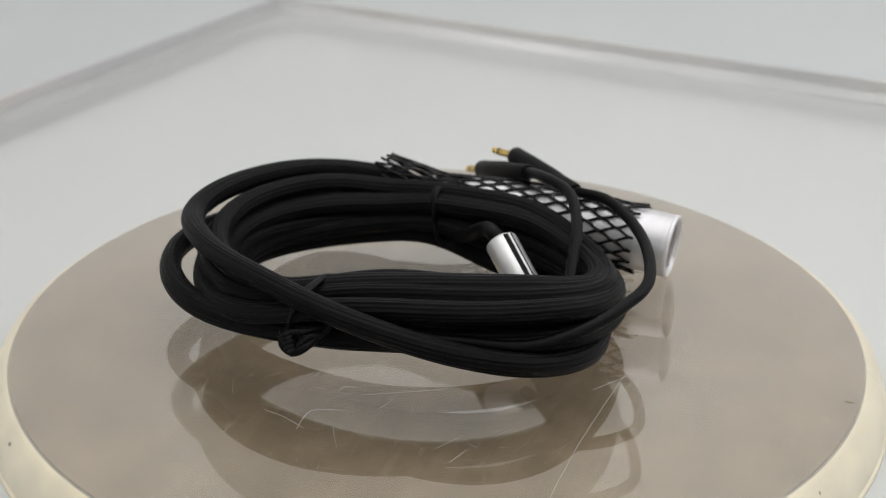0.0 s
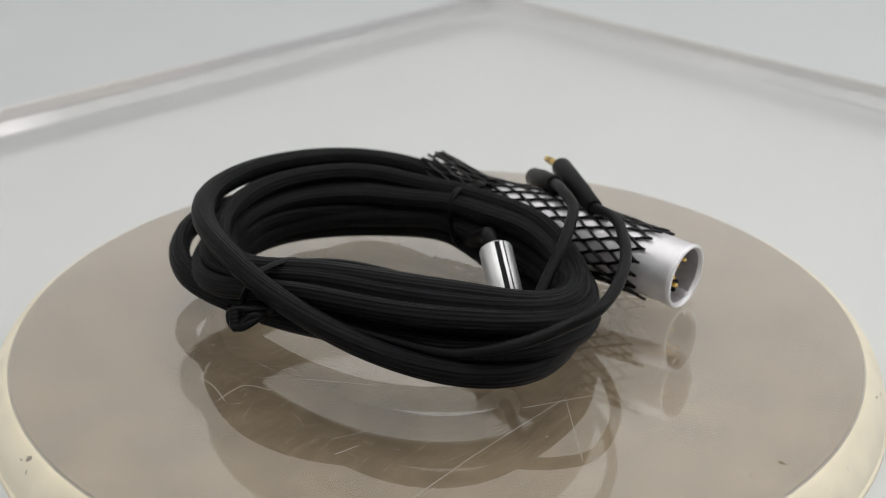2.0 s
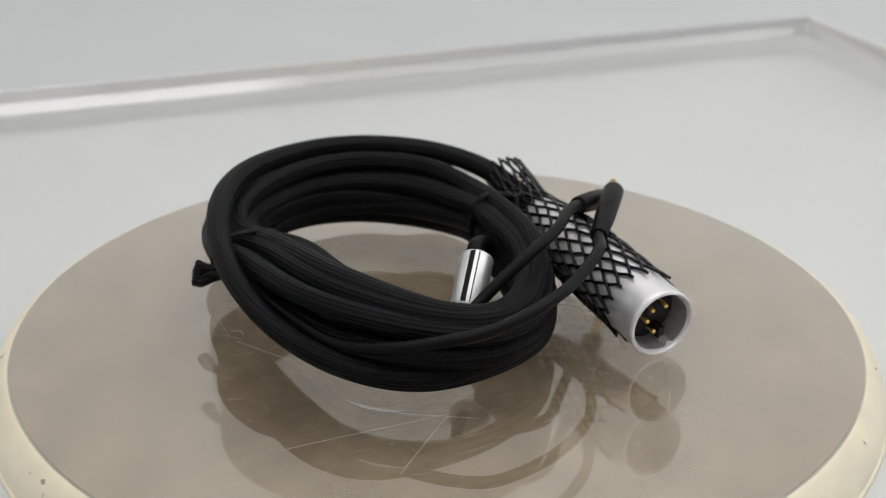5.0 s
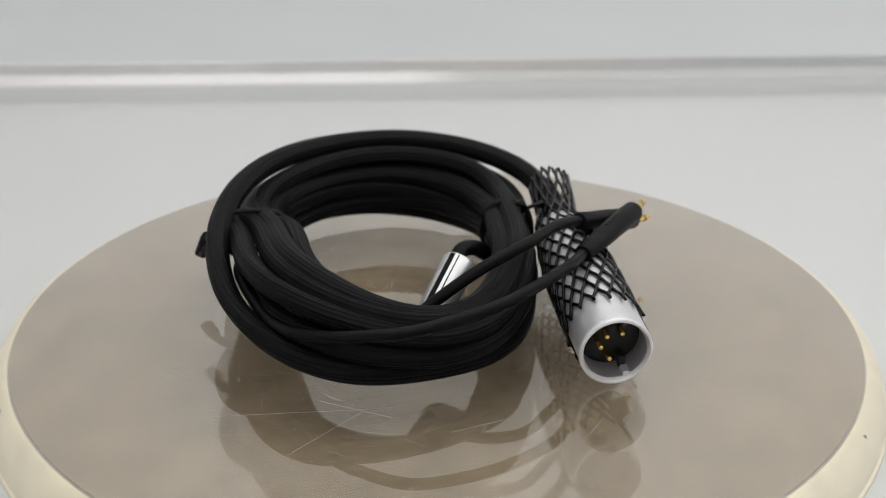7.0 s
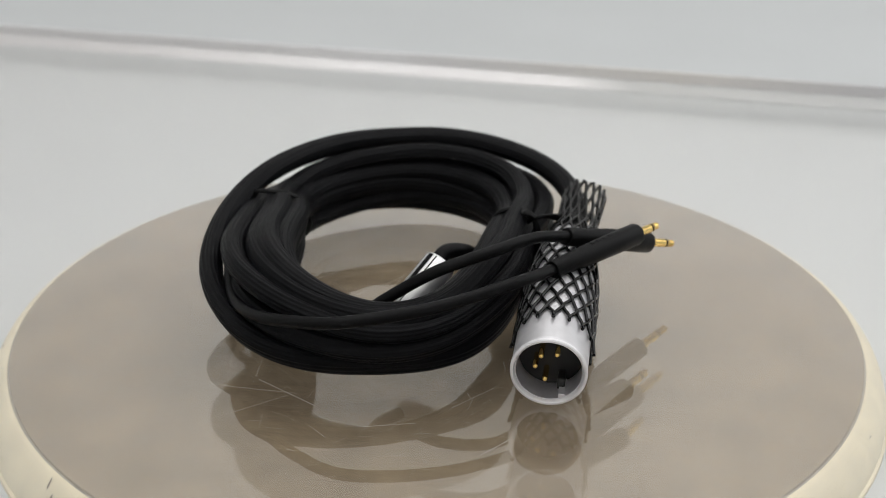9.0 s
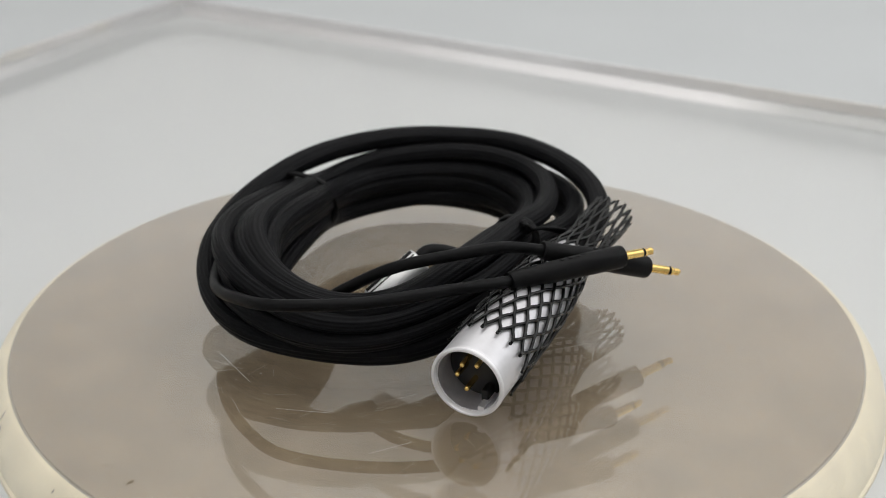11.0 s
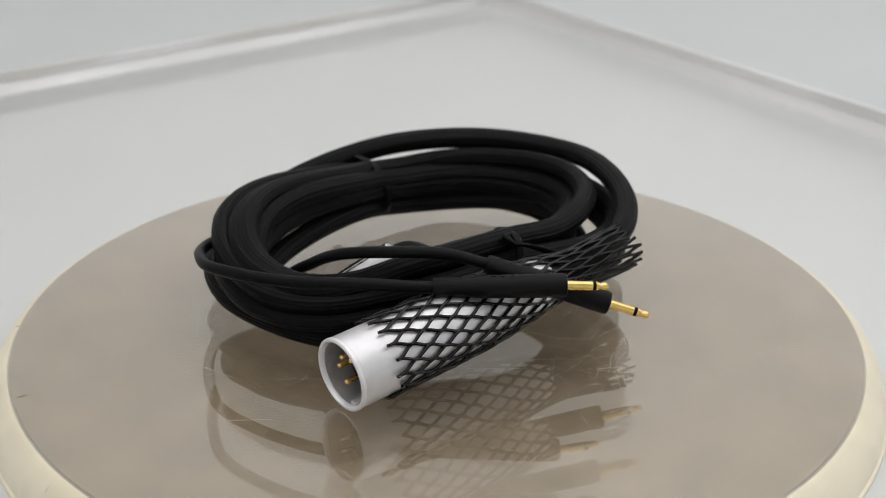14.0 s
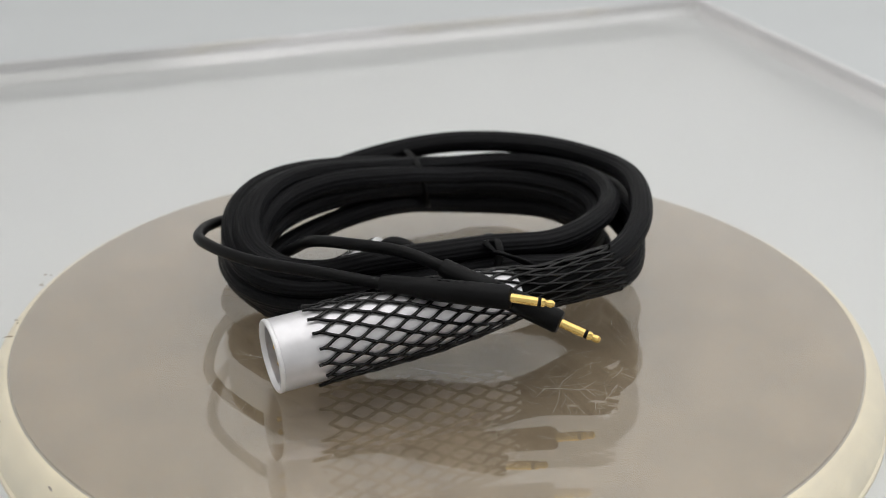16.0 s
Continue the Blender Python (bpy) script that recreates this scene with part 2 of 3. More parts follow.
# ---- the turntable ----
SCRATCHES = [[(-26.5, -58.3), (-24.8, -56.1), (-22.1, -57.1)],
             [(-1.4, -86.6), (5.1, -80.6)],
             [(-44.9, -67.9), (-39.6, -71.4), (-34.3, -76.9)],
             [(-121.6, -21.5), (-117.2, -22.0)],
             [(-113.4, -12.8), (-109.7, -6.8)],
             [(104.0, -11.7), (102.1, -10.7)],
             [(1.6, -92.6), (5.9, -87.2)],
             [(40.7, -110.5), (41.7, -108.2)],
             [(101.8, 22.6), (104.4, 31.1)],
             [(101.3, 37.8), (106.7, 43.6)],
             [(100.7, 48.5), (105.1, 43.8)],
             [(80.9, 44.8), (85.2, 46.8)],
             [(88.2, 49.6), (92.8, 48.8)],
             [(89.6, 37.1), (92.3, 38.0)],
             [(17.5, -125.5), (32.1, -87.7), (49.7, -49.8)],
             [(115.9, -55.6), (113.9, -44.7)],
             [(97.3, -75.1), (96.1, -71.9)],
             [(93.2, 56.1), (90.8, 63.1)],
             [(66.3, -12.6), (59.2, 0.7)],
             [(38.0, 27.3), (29.8, 43.4)],
             [(89.7, -11.9), (84.0, -2.1)],
             [(21.3, 59.9), (12.2, 70.4)],
             [(69.9, -37.3), (71.4, -23.2)],
             [(50.1, -52.0), (59.4, -78.4)],
             [(-35.9, -77.4), (-34.3, -70.6), (-31.7, -67.9), (-24.5, -68.5)],
             [(-20.5, -60.8), (0.1, -58.1)],
             [(-110.1, -19.8), (-106.0, -12.9)],
             [(-105.5, -23.3), (-102.7, -18.8)],
             [(40.0, -58.5), (56.7, -46.5)]]
SHEET_THICK = 0.020
# the four edges of the sheet: the way each one faces (degrees) and its distance from the axis (m)
EDGES = [(152.1, 0.2573), (-114.4, 0.3075), (-29.0, 0.30), (59.6, 0.2948)]


def corner(a, b):
    (p, d), (q, e) = a, b
    m = np.array([[math.cos(radians(p)), math.sin(radians(p))], [math.cos(radians(q)), math.sin(radians(q))]])
    return np.linalg.solve(m, (d, e))


def acrylic_sheet():
    """The thick clear sheet that lies on the turntable and carries the cable."""
    root = thing("acrylic_sheet", "thick clear scratched acrylic sheet lying on the turntable", "sheet")
    k = [corner(EDGES[i - 1], EDGES[i]) for i in range(4)]
    bm = bmesh.new()
    low = [bm.verts.new((*p, -SHEET_THICK)) for p in k]
    top = [bm.verts.new((*p, 0)) for p in k]
    bm.faces.new(top)
    bm.faces.new(low[::-1])
    for i in range(4):
        bm.faces.new((low[i], low[(i + 1) % 4], top[(i + 1) % 4], top[i]))
    bmesh.ops.recalc_face_normals(bm, faces=bm.faces)
    me = bpy.data.meshes.new("panel")
    bm.to_mesh(me)
    bm.free()
    me.materials.append(M_GLASS)
    o = part("panel", me, root, "thick clear acrylic panel")
    o.visible_shadow = False
    for i in range(4):
        p, q = k[i], k[(i + 1) % 4]
        n = math.atan2(q[1] - p[1], q[0] - p[0])
        mid, size = (p + q) / 2, np.linalg.norm(q - p)
        a = math.radians(EDGES[i][0])
        off = mid + np.array((math.cos(a), math.sin(a))) * 0.0006
        m = pose(off[0], off[1], -SHEET_THICK / 2, 0, 0, math.degrees(n))
        part("edge_strip", box("edge_strip", size, 0.003, SHEET_THICK - 0.0004, M_EDGE if i else M_EDGE_LONG, 0.0007, m), root, "glossy edge of the sheet with room reflections painted as streaks")
        # tilted strip added to imitate the band of light below the edge
        off = mid - np.array((math.cos(a), math.sin(a))) * 0.0022
        m = pose(off[0], off[1], -SHEET_THICK - 0.0028, 0, 0, math.degrees(n)) @ pose(0, 0, 0, 42)
        part("light_band", box("light_band", size - 0.006, 0.0008, 0.0066, M_LIGHT_BAND if i else M_LIGHT_BAND_LONG, 0.0006, m), root, "added strip painted as the band of light below the edge")
    scratches(root)
    return root


def turned_disc(name, profile, mat, n=160):
    """A disc turned about z: profile of (radius, height) in mm."""
    return lathe(name, [(z, r) for r, z in profile], mat, n, pose(0, 0, 0, 0, -90, 0))


DECK = -20.3
# section of the rim: radius and height over the deck (mm)
RIM = [(125.0, -13.1), (125.0, -1.0), (125.2, -0.55), (125.7, -0.6), (126.6, -1.15), (127.8, -2.2), (129.2, -3.8), (130.6, -6.0), (131.6, -8.8), (131.9, -11.6), (132.6, -12.0), (132.7, -13.1)]


def turntable():
    root = thing("turntable", "round brown turntable with a worn cream plastic rim", "turntable")
    part("platter", turned_disc("platter", [(0.01, DECK), (124.4, DECK), (124.6, DECK - 0.2), (124.6, DECK - 12), (0.01, DECK - 12)], M_BASE), root, "brown platter under the clear sheet")
    part("rim", lathe("rim", [(z + DECK, r) for r, z in RIM], M_RIM, 200, pose(0, 0, 0, 0, -90, 0), closed=True), root, "cream plastic rim with dark stains")
    seam = [(124.4, -0.45), (125.15, -0.7), (125.15, -1.6), (124.4, -1.6)]
    part("seam", lathe("seam", [(z + DECK, r) for r, z in seam], M_SEAM, 200, pose(0, 0, 0, 0, -90, 0), closed=True), root, "grimy grey seam round the platter")
    stains(root)
    return root


def strip(verts, faces, pts, width, z):
    """A flat narrow ribbon along pts (mm) for one scratch."""
    p = np.array(pts, float)
    for i in range(len(p) - 1):
        d = p[i + 1] - p[i]
        n = np.array((-d[1], d[0])) / max(np.linalg.norm(d), 1e-6) * width / 2
        k = len(verts)
        for q in (p[i] + n, p[i] - n, p[i + 1] - n, p[i + 1] + n):
            verts.append((q[0] / 1000, q[1] / 1000, z))
        faces.append((k, k + 1, k + 2, k + 3))


def blob(verts, faces, x, y, z, size, rng, squash=1.0, turn=0.0):
    """A small flat spot with an uneven outline."""
    k, n = len(verts), 9
    for i in range(n):
        a = 2 * math.pi * i / n
        r = size * rng.uniform(0.6, 1.25)
        p, q = r * math.cos(a), r * math.sin(a) * squash
        verts.append(((x + p * math.cos(turn) - q * math.sin(turn)) / 1000, (y + p * math.sin(turn) + q * math.cos(turn)) / 1000, z))
    faces.append(tuple(range(k, k + n)))


def scratches(root):
    rng = random.Random(4)
    for pts in SCRATCHES:
        v, f = [], []
        fine = [tuple(q) + (0,) for q in pts]
        line = spline(fine, 1.2)[:, :2] if len(pts) > 2 else np.array(pts)
        line = line + np.array([(rng.uniform(-0.1, 0.1), rng.uniform(-0.1, 0.1)) for _ in line])
        strip(v, f, line, rng.choice((0.08, 0.11, 0.15)), 0.00004)
        part("scratch", mesh("scratch", v, f, M_SCRATCH, smooth=False), root)
    v, f = [], []
    for _ in range(420):
        a, r = rng.uniform(0, 2 * math.pi), 121 * math.sqrt(rng.random())
        x, y, d = r * math.cos(a), r * math.sin(a), rng.uniform(0, math.pi)
        n = rng.choice((0.3, 0.4, 0.5, 0.6, 0.8, 1, 1.2, 1.6, 2.5))
        pts = [(x, y)]
        for _ in range(3):
            d += rng.uniform(-0.1, 0.1)
            pts.append((pts[-1][0] + n * math.cos(d), pts[-1][1] + n * math.sin(d)))
        if max(math.hypot(*q) for q in pts) < 122:
            strip(v, f, pts, rng.uniform(0.02, 0.05), 0.00004)
    for _ in range(700):
        a, r = rng.uniform(0, 2 * math.pi), 117 * math.sqrt(rng.random())
        x, y, d, n = r * math.cos(a), r * math.sin(a), rng.choice((rng.uniform(0, math.pi), rng.gauss(1.2, 0.12))), rng.uniform(1.0, 5.0)
        strip(v, f, [(x, y), (x + n * math.cos(d), y + n * math.sin(d))], rng.uniform(0.012, 0.035), 0.00004)
    for cx, cy, spread, count in ((11, 65, 11, 46), (30, 40, 16, 40), (-20, -40, 20, 40)):
        for _ in range(count):
            x, y, d, n = rng.gauss(cx, spread), rng.gauss(cy, spread), rng.uniform(0, math.pi), rng.uniform(1.0, 7.0)
            b = rng.uniform(-0.25, 0.25)
            strip(v, f, [(x, y), (x + n * math.cos(d), y + n * math.sin(d)), (x + n * math.cos(d) + n * math.cos(d + b), y + n * math.sin(d) + n * math.sin(d + b))], rng.uniform(0.02, 0.06), 0.00004)
    for _ in range(160):
        a, r = rng.uniform(0, 2 * math.pi), 120 * math.sqrt(rng.random())
        blob(v, f, r * math.cos(a), r * math.sin(a), 0.00005, 0.06 + 0.26 * rng.random() ** 2, rng, rng.uniform(0.4, 1), rng.uniform(0, 3))
    tagged(part("surface_wear", mesh("surface_wear", v, f, M_SCRATCH, smooth=False), root, "fine whitish hairlines and dust on the sheet"), kind="stuff")
    v, f = [], []
    for _ in range(16):
        a, r = rng.uniform(0, 2 * math.pi), rng.uniform(60, 121)
        blob(v, f, r * math.cos(a), r * math.sin(a), 0.00005, rng.uniform(0.12, 0.35), rng, 0.6, rng.uniform(0, 3))
    for x, y, q in ((98.3, -73.6, 0.7), (99.0, -71.5, 0.5), (104.7, -65.5, 0.9), (105.6, -66.0, 0.6), (54.9, 86.2, 0.5), (75.0, -93.9, 0.45), (80.8, -89.5, 0.8), (76.0, -95.3, 0.6), (86.6, -70.8, 0.5), (71.3, -92.6, 0.3), (79.6, -90.4, 0.4)):
        blob(v, f, x, y, 0.00005, q, rng, 0.6, rng.uniform(0, 3))
    tagged(part("grime", mesh("grime", v, f, M_STAIN, smooth=False), root, "small dark grime spots on the sheet"), kind="stuff")


def stains(root):
    rng = random.Random(5)
    for deg, size, out in ((-127.5, 1.1, 0.3), (-128.6, 0.7, 0.55), (-126.4, 0.6, 0.7), (-97, 0.9, 0.5), (-96, 0.6, 0.8), (-100, 0.5, 0.6), (-62, 1.2, 0.4), (-60.5, 0.8, 0.7), (-44, 0.7, 0.5), (-20, 0.6, 0.6), (-3, 1.0, 0.5), (-1, 0.6, 0.75), (12, 0.7, 0.6), (30, 0.8, 0.5), (48, 0.5, 0.7), (-150, 0.8, 0.6), (-170, 0.6, 0.5)):
        v, f = [], []
        blob(v, f, 0, 0, 0, size * 1.15, rng, rng.uniform(0.3, 0.7), rng.uniform(0, 3))
        a = radians(deg)
        r = 126.0 + out * 4.6
        z, z_out = [DECK + float(np.interp(q, [p[0] for p in RIM[2:10]], [p[1] for p in RIM[2:10]])) for q in (r, r + 0.6)]
        tilt = math.degrees(math.atan2(z - z_out, 0.6))
        o = part("stain", mesh("stain", v, f, M_STAIN, smooth=False), root)
        o.matrix_local = Matrix.Rotation(a, 4, "Z") @ pose((r + 0.12) / 1000, 0, (z + 0.12) / 1000, 0, tilt, 0)


# ---- the audio cable ----
# plan of the coil: inner and outer radius, underside and top, as harmonics of the angle (mm)
COIL = np.array([[40.0, -1.3, -7.5, 9.6, -5.7, -0.6, -4.2, -0.3, -1.0], [57.8, -2.6, -10.2, 4.6, -8.0, 0.6, -2.7, -1.7, 1.2],
                 [8.3, 1.3, -1.3, -3.9, 0.0, -0.6, 0.6, 0.1, -0.9], [27.2, 0.4, 2.1, -0.6, 0.6, -1.9, 2.2, -1.5, 0.9]])
HUB = (-11.9, -4.8)


def section(a):
    k = [np.ones_like(a)]
    for i in range(1, 5):
        k += [np.cos(i * a), np.sin(i * a)]
    ri, ro, zb, zt = COIL @ np.array(k)
    w = np.degrees(a) % 360
    ro = ro - 5.0 * np.exp(-((w - 250) / 60) ** 2)
    side = np.exp(-((w - 187) / 30) ** 2)
    ri, ro, zb = ri - 4.2 * side, ro - 3.8 * side, zb + 3.0 * side
    ro = ro - 2.5 * np.exp(-((w - 315) / 32) ** 2)
    zb = zb - 3.0 * np.exp(-((w - 315) / 35) ** 2) - 1.6 * np.exp(-((w - 135) / 65) ** 2)
    ri = ri - 3.0 * np.exp(-((w - 238) / 35) ** 2)
    return ri, np.maximum(ro, ri + 12.5), zb - 2.6, np.minimum(np.maximum(zt, zb + 16), 28.0) + 5.6 * np.exp(-((w - 298) / 34) ** 2)


OUTER = [(10.9, 37.1, 15.1), (-5.1, 44.7, 17.6), (-21.2, 49.1, 20.9), (-38.7, 44.6, 24.0), (-52.6, 34.5, 25.8), (-65.6, 21.0, 26.0), (-72.1, 6.3, 25.1), (-69.0, -12.8, 26.2),
         (-60.2, -29.5, 26.4), (-46.9, -44.0, 25.8), (-33.3, -54.5, 23.2), (-17.4, -62.4, 19.9), (3.3, -67.3, 15.1), (24.7, -63.0, 9.4), (40.5, -49.9, 6.0),
         (45.3, -27.7, 3.8), (45.0, -8.4, 3.3), (39.2, 3.7, 4.7), (29.2, 12.5, 7.1)]
# the loop that bulges out low on one side
BULGE = [(-61.9, 26.3, 15.0), (-73.2, 11.7, 15.2), (-77.9, -0.2, 15.3), (-78.0, -9.1, 14.4), (-75.7, -18.2, 13.5), (-70.6, -27.2, 12.5), (-63.4, -34.9, 11.6), (-53.8, -39.9, 10.9), (-42.8, -43.9, 10.7), (-30.7, -48.2, 10.6)]
SLOTS = [(0.95, 0.08), (0.95, 0.36), (0.92, 0.68), (0.55, 1.0), (0.08, 0.88), (0.03, 0.58), (0.03, 0.28), (0.10, 0.0), (0.6, 0.45)]
HALF = 2.85


def coil_path():
    start = math.radians(40)
    turns = len(SLOTS) - 1
    a = np.linspace(start, start + 2 * math.pi * (turns - 0.1), 1800)
    k = (a - start) / (2 * math.pi)
    u = np.interp(k, range(turns + 1), [s[0] for s in SLOTS])
    v = np.interp(k, range(turns + 1), [s[1] for s in SLOTS])
    rng = np.random.RandomState(3)
    wob = sum(rng.uniform(-1, 1) * np.sin(a * q + rng.uniform(0, 6)) for q in (0.37, 0.61, 1.43))
    wob2 = sum(rng.uniform(-1, 1) * np.sin(a * q + rng.uniform(0, 6)) for q in (0.43, 0.71, 1.31))
    u, v = np.clip(u + 0.10 * wob, 0, 1), np.clip(v + 0.08 * wob2, 0, 1)
    ri, ro, zb, zt = section(a)
    r = ri + HALF + u * (ro - ri - 2 * HALF)
    z = np.maximum(zb + HALF + v * (zt - zb - 2 * HALF) - 1.6, HALF + 0.2)
    b = a - 0.02
    spiral = np.stack([HUB[0] + r * np.cos(b), HUB[1] + r * np.sin(b), z], 1)
    deg = np.degrees(a)
    head, tail = spiral[deg < 125], spiral[deg > 292]
    c = resample(np.vstack([spline(OUTER, 1.0), head[30:], spline(BULGE, 1.0), tail]), 1.0)
    return resample(smooth_path(c, 90), 0.9)


RING, AXIS = Vector((72.5, 10.9, 10.3)), Vector((0.918, -0.389, -0.081)).normalized()
JACKS = [((28.6, 30.2, 27.5), (15.7, 60.3, 17.3), (11.4, 70.2, 14.1)), ((42.5, 21.6, 24.5), (26.0, 52.1, 25.2), (19.3, 61.1, 24.1))]
LEADS = [[(25.7, -17.3, 7.5), (30.7, -25.9, 8.0), (35.6, -28.3, 14.1), (37.9, -19.7, 20.7), (39.9, -9.0, 26.6), (39.0, 5.8, 30.0), (33.0, 19.1, 30.0), (28.6, 30.2, 27.5), (26.3, 35.4, 25.7)],
         [(-24.7, -48.4, 15.6), (-11.7, -58.2, 16.8), (5.0, -61.7, 16.1), (21.8, -61.8, 14.8), (36.7, -57.8, 17.2), (47.9, -50.3, 20.1), (56.3, -38.7, 22.5), (57.9, -15.4, 24.6), (51.8, 8.0, 26.3), (42.5, 21.6, 24.5), (39.6, 26.9, 24.6)]]


def connector(root):
    m = aim(RING, RING - AXIS)
    outer = [(1.25, 8.75), (1.25, 9.6), (1.5, 9.7), (2.2, 9.7), (30, 9.7), (46, 9.3), (60, 8.3), (68, 7.2), (69.5, 6.6)]
    inner = [(69.5, 4.0), (15.0, 4.0), (14.9, 8.75)]
    shell = part("shell", lathe("shell", outer + inner, M_SILVER, 96, m, closed=True), root, "satin silver four-pin connector shell")
    part("lip", lathe("lip", [(0.0, 9.05), (0.0, 9.5), (0.3, 9.82), (1.0, 9.88), (1.24, 9.7), (1.24, 8.6), (0.6, 8.7)], M_LIP, 96, m, closed=True), shell, "polished bright rim of the shell")
    part("bore", lathe("bore", [(1.26, 8.45), (1.26, 8.73), (14.6, 8.73), (14.6, 8.35)], M_BORE, 72, m, closed=True), shell, "plain metal inside of the shell")
    part("insert", lathe("insert", [(8.0, 0.02), (8.0, 7.4), (8.4, 8.3), (14.6, 8.3), (14.6, 0.02)], M_DARK, 48, m), shell, "dark pin insert")
    part("boot", lathe("boot", [(66.0, 0.02), (66.0, 5.2), (70.0, 6.2), (72.0, 6.2), (80.0, 4.6), (86.0, 3.8), (86.0, 0.02)], M_RUBBER, 40, m), root, "black rubber strain relief")
    key = box("key", 0.0115, 0.0018, 0.0016, M_SILVER, 0.0002)
    key.transform(m @ pose(0.0066, -0.0034, -0.0074))
    part("key", key, shell)
    block = box("key_block", 0.0060, 0.0020, 0.0036, M_DARK, 0.0004)
    block.transform(m @ pose(0.0072, -0.0030, -0.0058))
    part("key_block", block, shell, "black locking key")
    pin = lathe("pin", [(0, 0.02), (0.0, 0.25), (0.2, 0.55), (0.6, 0.72), (7, 0.72), (7, 0.02)], M_GOLD, 16)
    for deg in (68, 130, 181, 249):
        o = part("pin", pin, shell)
        # the view along the axis has its right on local +y once turned
        o.matrix_local = m @ pose(0.0019, -0.0040 * math.cos(radians(deg)) - 0.0004, 0.0040 * math.sin(radians(deg)) + 0.0004)


def jack(root, tail, nose, tip, lead):
    body = (Vector(nose) - Vector(tail)).length
    m = aim(tail, nose)
    plug = part("plug", lathe("plug", [(-0.4, 0.02), (-0.4, 2.35), (0.0, 2.6), (9.5, 2.75), (10.5, 2.95), (24, 3.15), (body - 1.0, 3.2), (body - 0.2, 2.9), (body, 2.2), (body, 0.02)], M_PLUG, 40, m), root, "black moulded rubber plug body")
    for i in range(4):
        g = box("marking", 0.0012, 0.0011, 0.00025, M_RUBBER, 0.0001)
        g.transform(m @ pose((15.5 + i * 2.4) / 1000, 0, 0.00308))
        part("marking", g, plug)
    ln = (Vector(tip) - Vector(nose)).length
    t = aim(nose, tip)
    part("sleeve", lathe("sleeve", [(-0.5, 0.02), (-0.5, 1.25), (ln * 0.60, 1.25), (ln * 0.60, 0.02)], M_GOLD, 28, t), plug, "gold-plated sleeve")
    part("insulator", lathe("insulator", [(ln * 0.60, 0.02), (ln * 0.60, 1.2), (ln * 0.68, 1.2), (ln * 0.68, 0.02)], M_RUBBER, 28, t), plug, "black insulating ring")
    part("tip", lathe("tip", [(ln * 0.68, 0.02), (ln * 0.68, 1.22), (ln * 0.74, 1.22), (ln * 0.80, 0.80), (ln * 0.86, 1.05), (ln * 0.93, 1.05), (ln * 0.985, 0.6), (ln, 0.02)], M_GOLD, 28, t), plug, "gold-plated tip")
    part("lead", tube("lead", spline(lead, 0.9), 1.65, 1.65, M_RUBBER, 18), root, "thin round black rubber lead")


def audio_cable():
    root = thing("audio_cable", "coiled black braided audio cable with silver connector and two gold jacks", "cable")
    part("braided_cable", tube("braided_cable", coil_path(), 3.35, 2.95, M_BRAID, 90, ribs=17, rib=0.036, power=2.3, twist=0.004), root, "thick black ribbed braided cable wound in turns")
    connector(root)
    for (tail, nose, tip), lead in zip(JACKS, LEADS):
        jack(root, tail, nose, tip, lead)
    a, d = Vector((18.4, -3.4, 18.6)), Vector((0.400, -0.725, -0.559)).normalized()
    barrel = part("splitter", lathe("splitter", [(0, 0.02), (0, 4.2), (0.25, 4.6), (0.8, 4.85), (17.0, 4.85), (17.8, 4.4), (17.8, 0.02)], M_CHROME, 64, aim(a, a + d)), root, "satin steel splitter barrel")
    for y, wide in ((-0.5, 1.5), (1.4, 0.35)):
        band = box("stripe", 0.0166, wide / 1000, 0.0004, M_RUBBER, 0.0001)
        band.transform(aim(a, a + d) @ pose(0.0090, y / 1000, math.sqrt(4.85 ** 2 - y * y) / 1000, -math.degrees(math.asin(y / 4.85))))
        part("stripe", band, barrel, "black stripe")
    part("feed", tube("feed", spline([(2.6, 22.6, 9.4), (8.5, 12.5, 13.4), (13.9, 3.9, 19.4), (16.4, -2.2, 20.5), (19.4, -5.2, 17.2)], 0.8), 2.3, 2.3, M_RUBBER, 18), root)
    return root


# ---- the protective net ----
NET_AXIS = [tuple(RING - AXIS * q) for q in (10.0, 30.0, 45.0, 58.0, 68.0)] + [(-0.1, 43.1, 17.0), (-18.1, 52.5, 19.9)]


def net():
    root = thing("protective_net", "black plastic mesh sleeve pulled over the connector", "net sleeve")
    c = spline(NET_AXIS, 0.9)
    t, side, up = frames_along(c)
    s = np.concatenate([[0], np.cumsum(np.linalg.norm(np.diff(c, axis=0), axis=1))])
    rad = np.interp(s, [0, 4, 20, 34, 47, 57, 68, 88], [10.8, 10.3, 10.25, 10.0, 8.9, 7.6, 5.9, 6.4])
    n = 16
    pitch = np.interp(s, [0, 52, 70, 92], [9.7, 9.7, 14.0, 18.0])
    x = np.maximum(np.concatenate([[0], np.cumsum(np.diff(s) / pitch[1:])]) - 0.2, 0.0)
    turn = (x - 0.03 * np.sin(4 * math.pi * x)) * (2 * math.pi / n)
    rng = random.Random(8)
    for way in (1, -1):
        for k in range(n):
            a = 2 * math.pi * k / n + way * turn
            lift = 1 + 0.012 * way * np.cos(2 * math.pi * x) * np.minimum(s / 4, 1)
            p = c + (rad * lift * np.cos(a))[:, None] * side + (rad * lift * np.sin(a))[:, None] * up
            p[:, 2] = np.maximum(p[:, 2], 0.55)
            first, last = rng.randint(0, 2), len(p) - rng.randint(0, 3)
            part("net_strand", tube("net_strand", p[first:last], 0.48, 0.46, M_NET, 8), root)
    return root


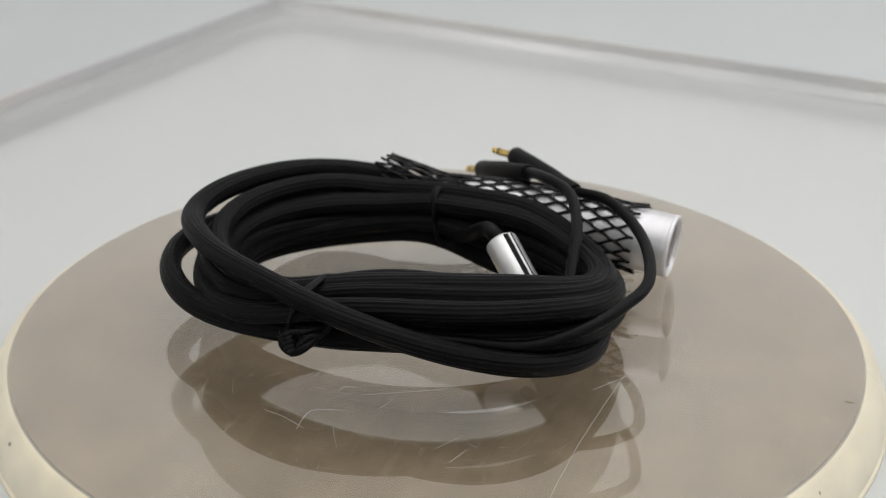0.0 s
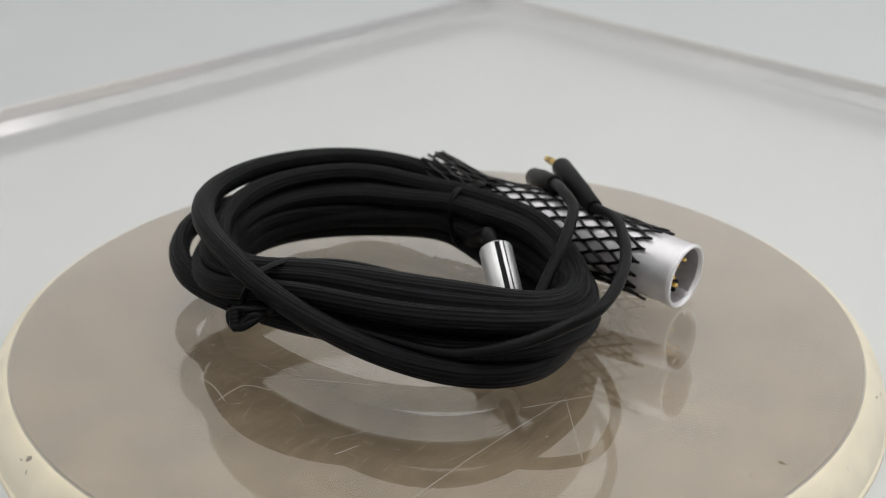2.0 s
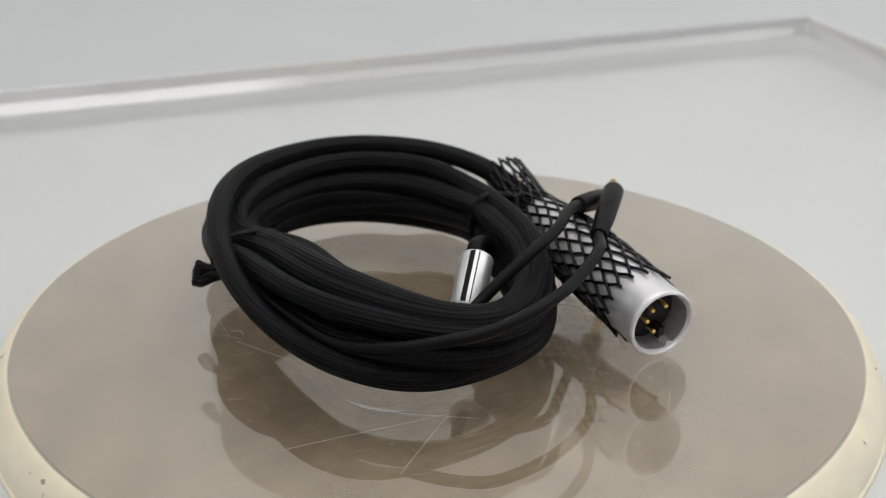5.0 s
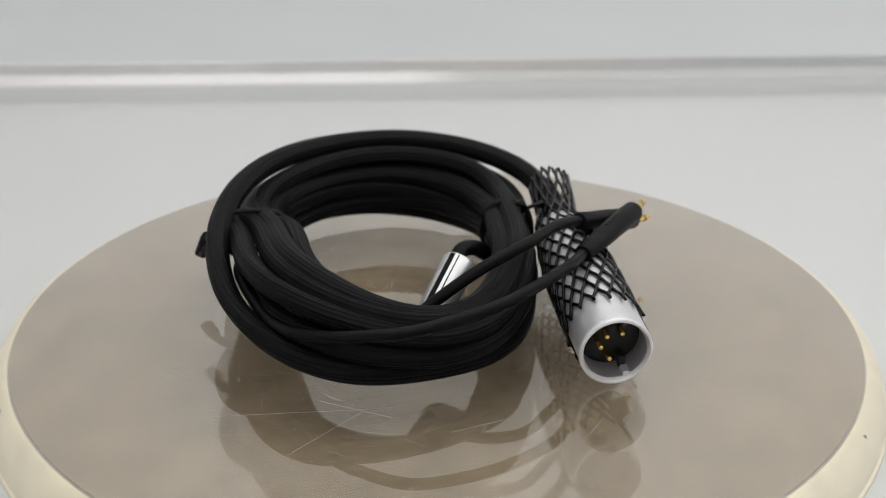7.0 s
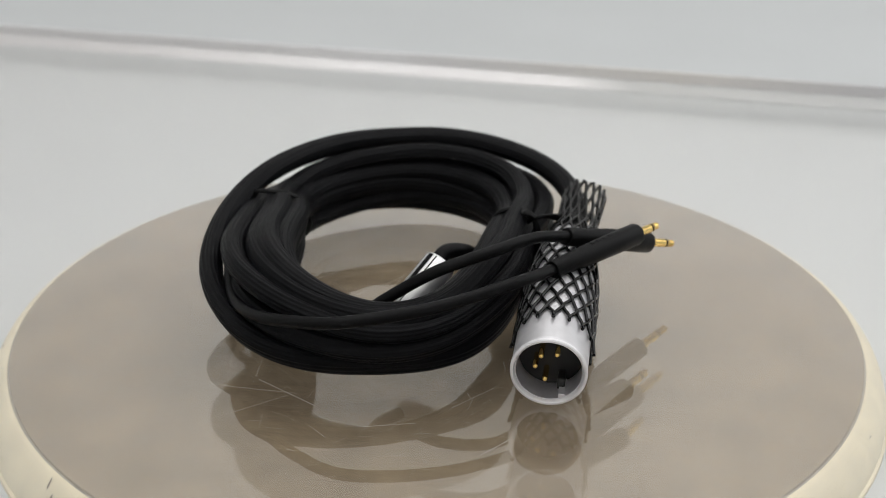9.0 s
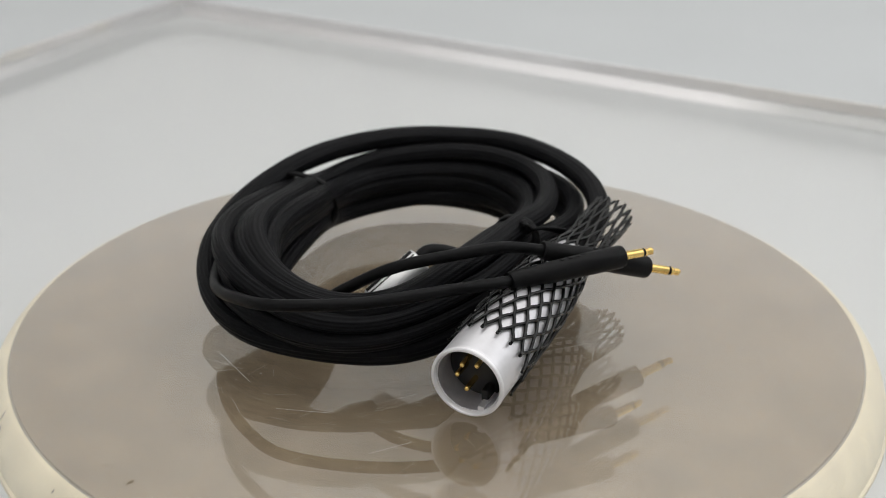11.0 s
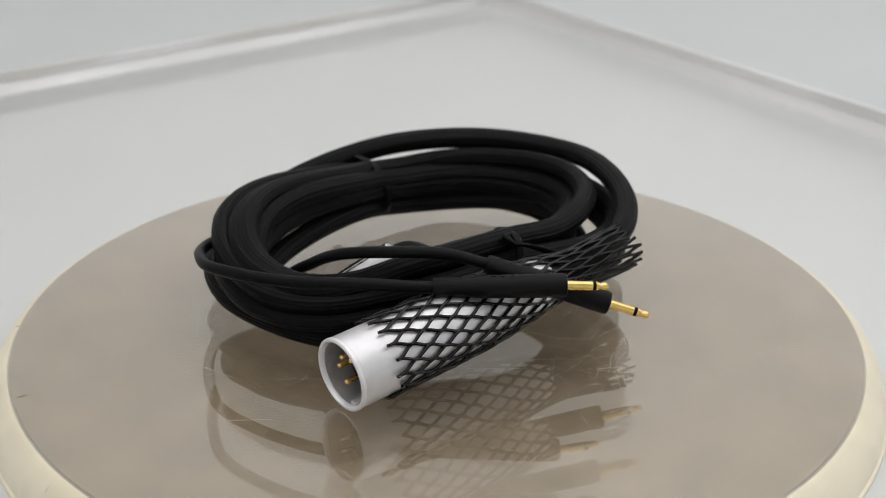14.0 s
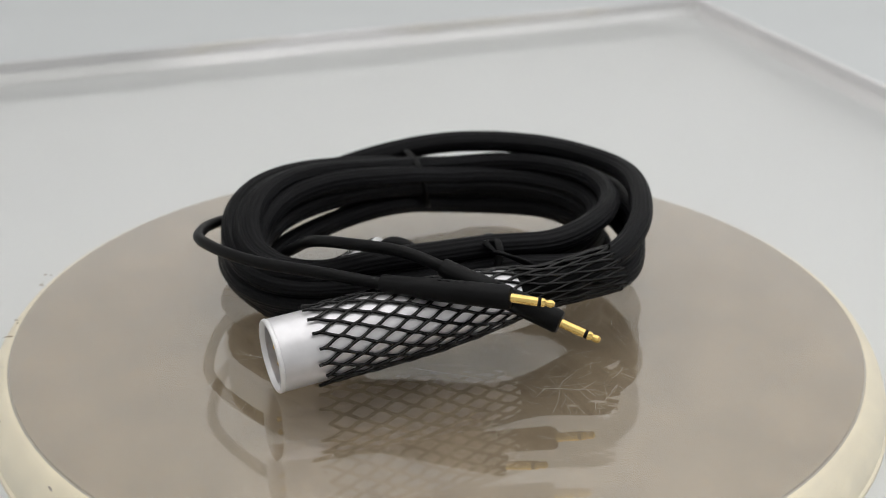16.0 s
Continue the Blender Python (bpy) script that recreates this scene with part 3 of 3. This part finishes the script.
# ---- ties ----
def tie(a_deg, tails, knot):
    a = math.radians(a_deg)
    ri, ro, zb, zt = [float(q[0]) for q in section(np.array([a]))]
    rc, zc, hw, hh = (ri + ro) / 2, (zb + zt) / 2 - 1.6, (ro - ri) / 2 + 0.6, (zt - zb) / 2 - 0.7
    out = []
    for i in range(41):
        b = 2 * math.pi * i / 40
        x, y = math.copysign(abs(math.cos(b)) ** 0.7, math.cos(b)) * hw, math.copysign(abs(math.sin(b)) ** 0.7, math.sin(b)) * hh
        r, z, da = rc + x, max(zc + y, 0.8), a + 0.05 * math.sin(b)
        out.append((HUB[0] + r * math.cos(da), HUB[1] + r * math.sin(da), z))
    root = thing("twist_tie", "black plastic twist tie wrapped round the cable coil", "cable tie", "twist ties")
    part("band", tube("band", resample(np.array(out), 0.8), 1.25, 0.6, M_TIE, 12), root)
    for tail in tails:
        part("tail", tube("tail", spline(tail, 0.6), 1.2, 1.0 if knot else 0.6, M_TIE, 10, twist=0.5 if knot else 0.1), root)
    return root


def winding(p, q, radius, turns):
    """A helix wound about the line from p to q (mm)."""
    p, q = Vector(p), Vector(q)
    d = (q - p).normalized()
    u = d.orthogonal().normalized()
    w = d.cross(u)
    return [tuple(p + (q - p) * (i / 60) + radius * (u * math.cos(turns * 2 * math.pi * i / 60) + w * math.sin(turns * 2 * math.pi * i / 60))) for i in range(61)]


KNOT_A = [(-28.3, -51.3, 15.1), (-30.9, -56.7, 15.7), (-33.9, -58.1, 15.3), (-37.5, -59.0, 13.0), (-40.2, -58.4, 13.6), (-40.0, -57.5, 15.6), (-35.9, -57.1, 16.6), (-29.9, -55.2, 16.7)]
KNOT_B = [(-39.5, -56.5, 16.6), (-40.8, -57.9, 14.2), (-38.0, -59.6, 11.9), (-34.5, -59.3, 13.5), (-30.4, -56.2, 15.9), (-25.8, -54.1, 19.1), (-21.8, -53.9, 22.5)]
THINGS = [acrylic_sheet(), turntable(), audio_cable(), net(),
          tie(62, [[(4.2, 26.5, 22.4), (5.8, 29.5, 24.4), (3.8, 33.5, 23.4), (0.8, 37.6, 21.4)], [(4.7, 27.5, 23.4), (6.7, 25.5, 26.4), (3.7, 24.5, 25.4)]], False),
          tie(-120, [KNOT_A, KNOT_B, winding((-39.5, -56.5, 16.6), (-38.0, -59.6, 11.9), 0.9, 5)], True)]


def motions():
    for ob in THINGS:
        walk(ob, [(t, pose(0, 0, 0, 0, 0, turn)) for t, turn in TURN])


motions()
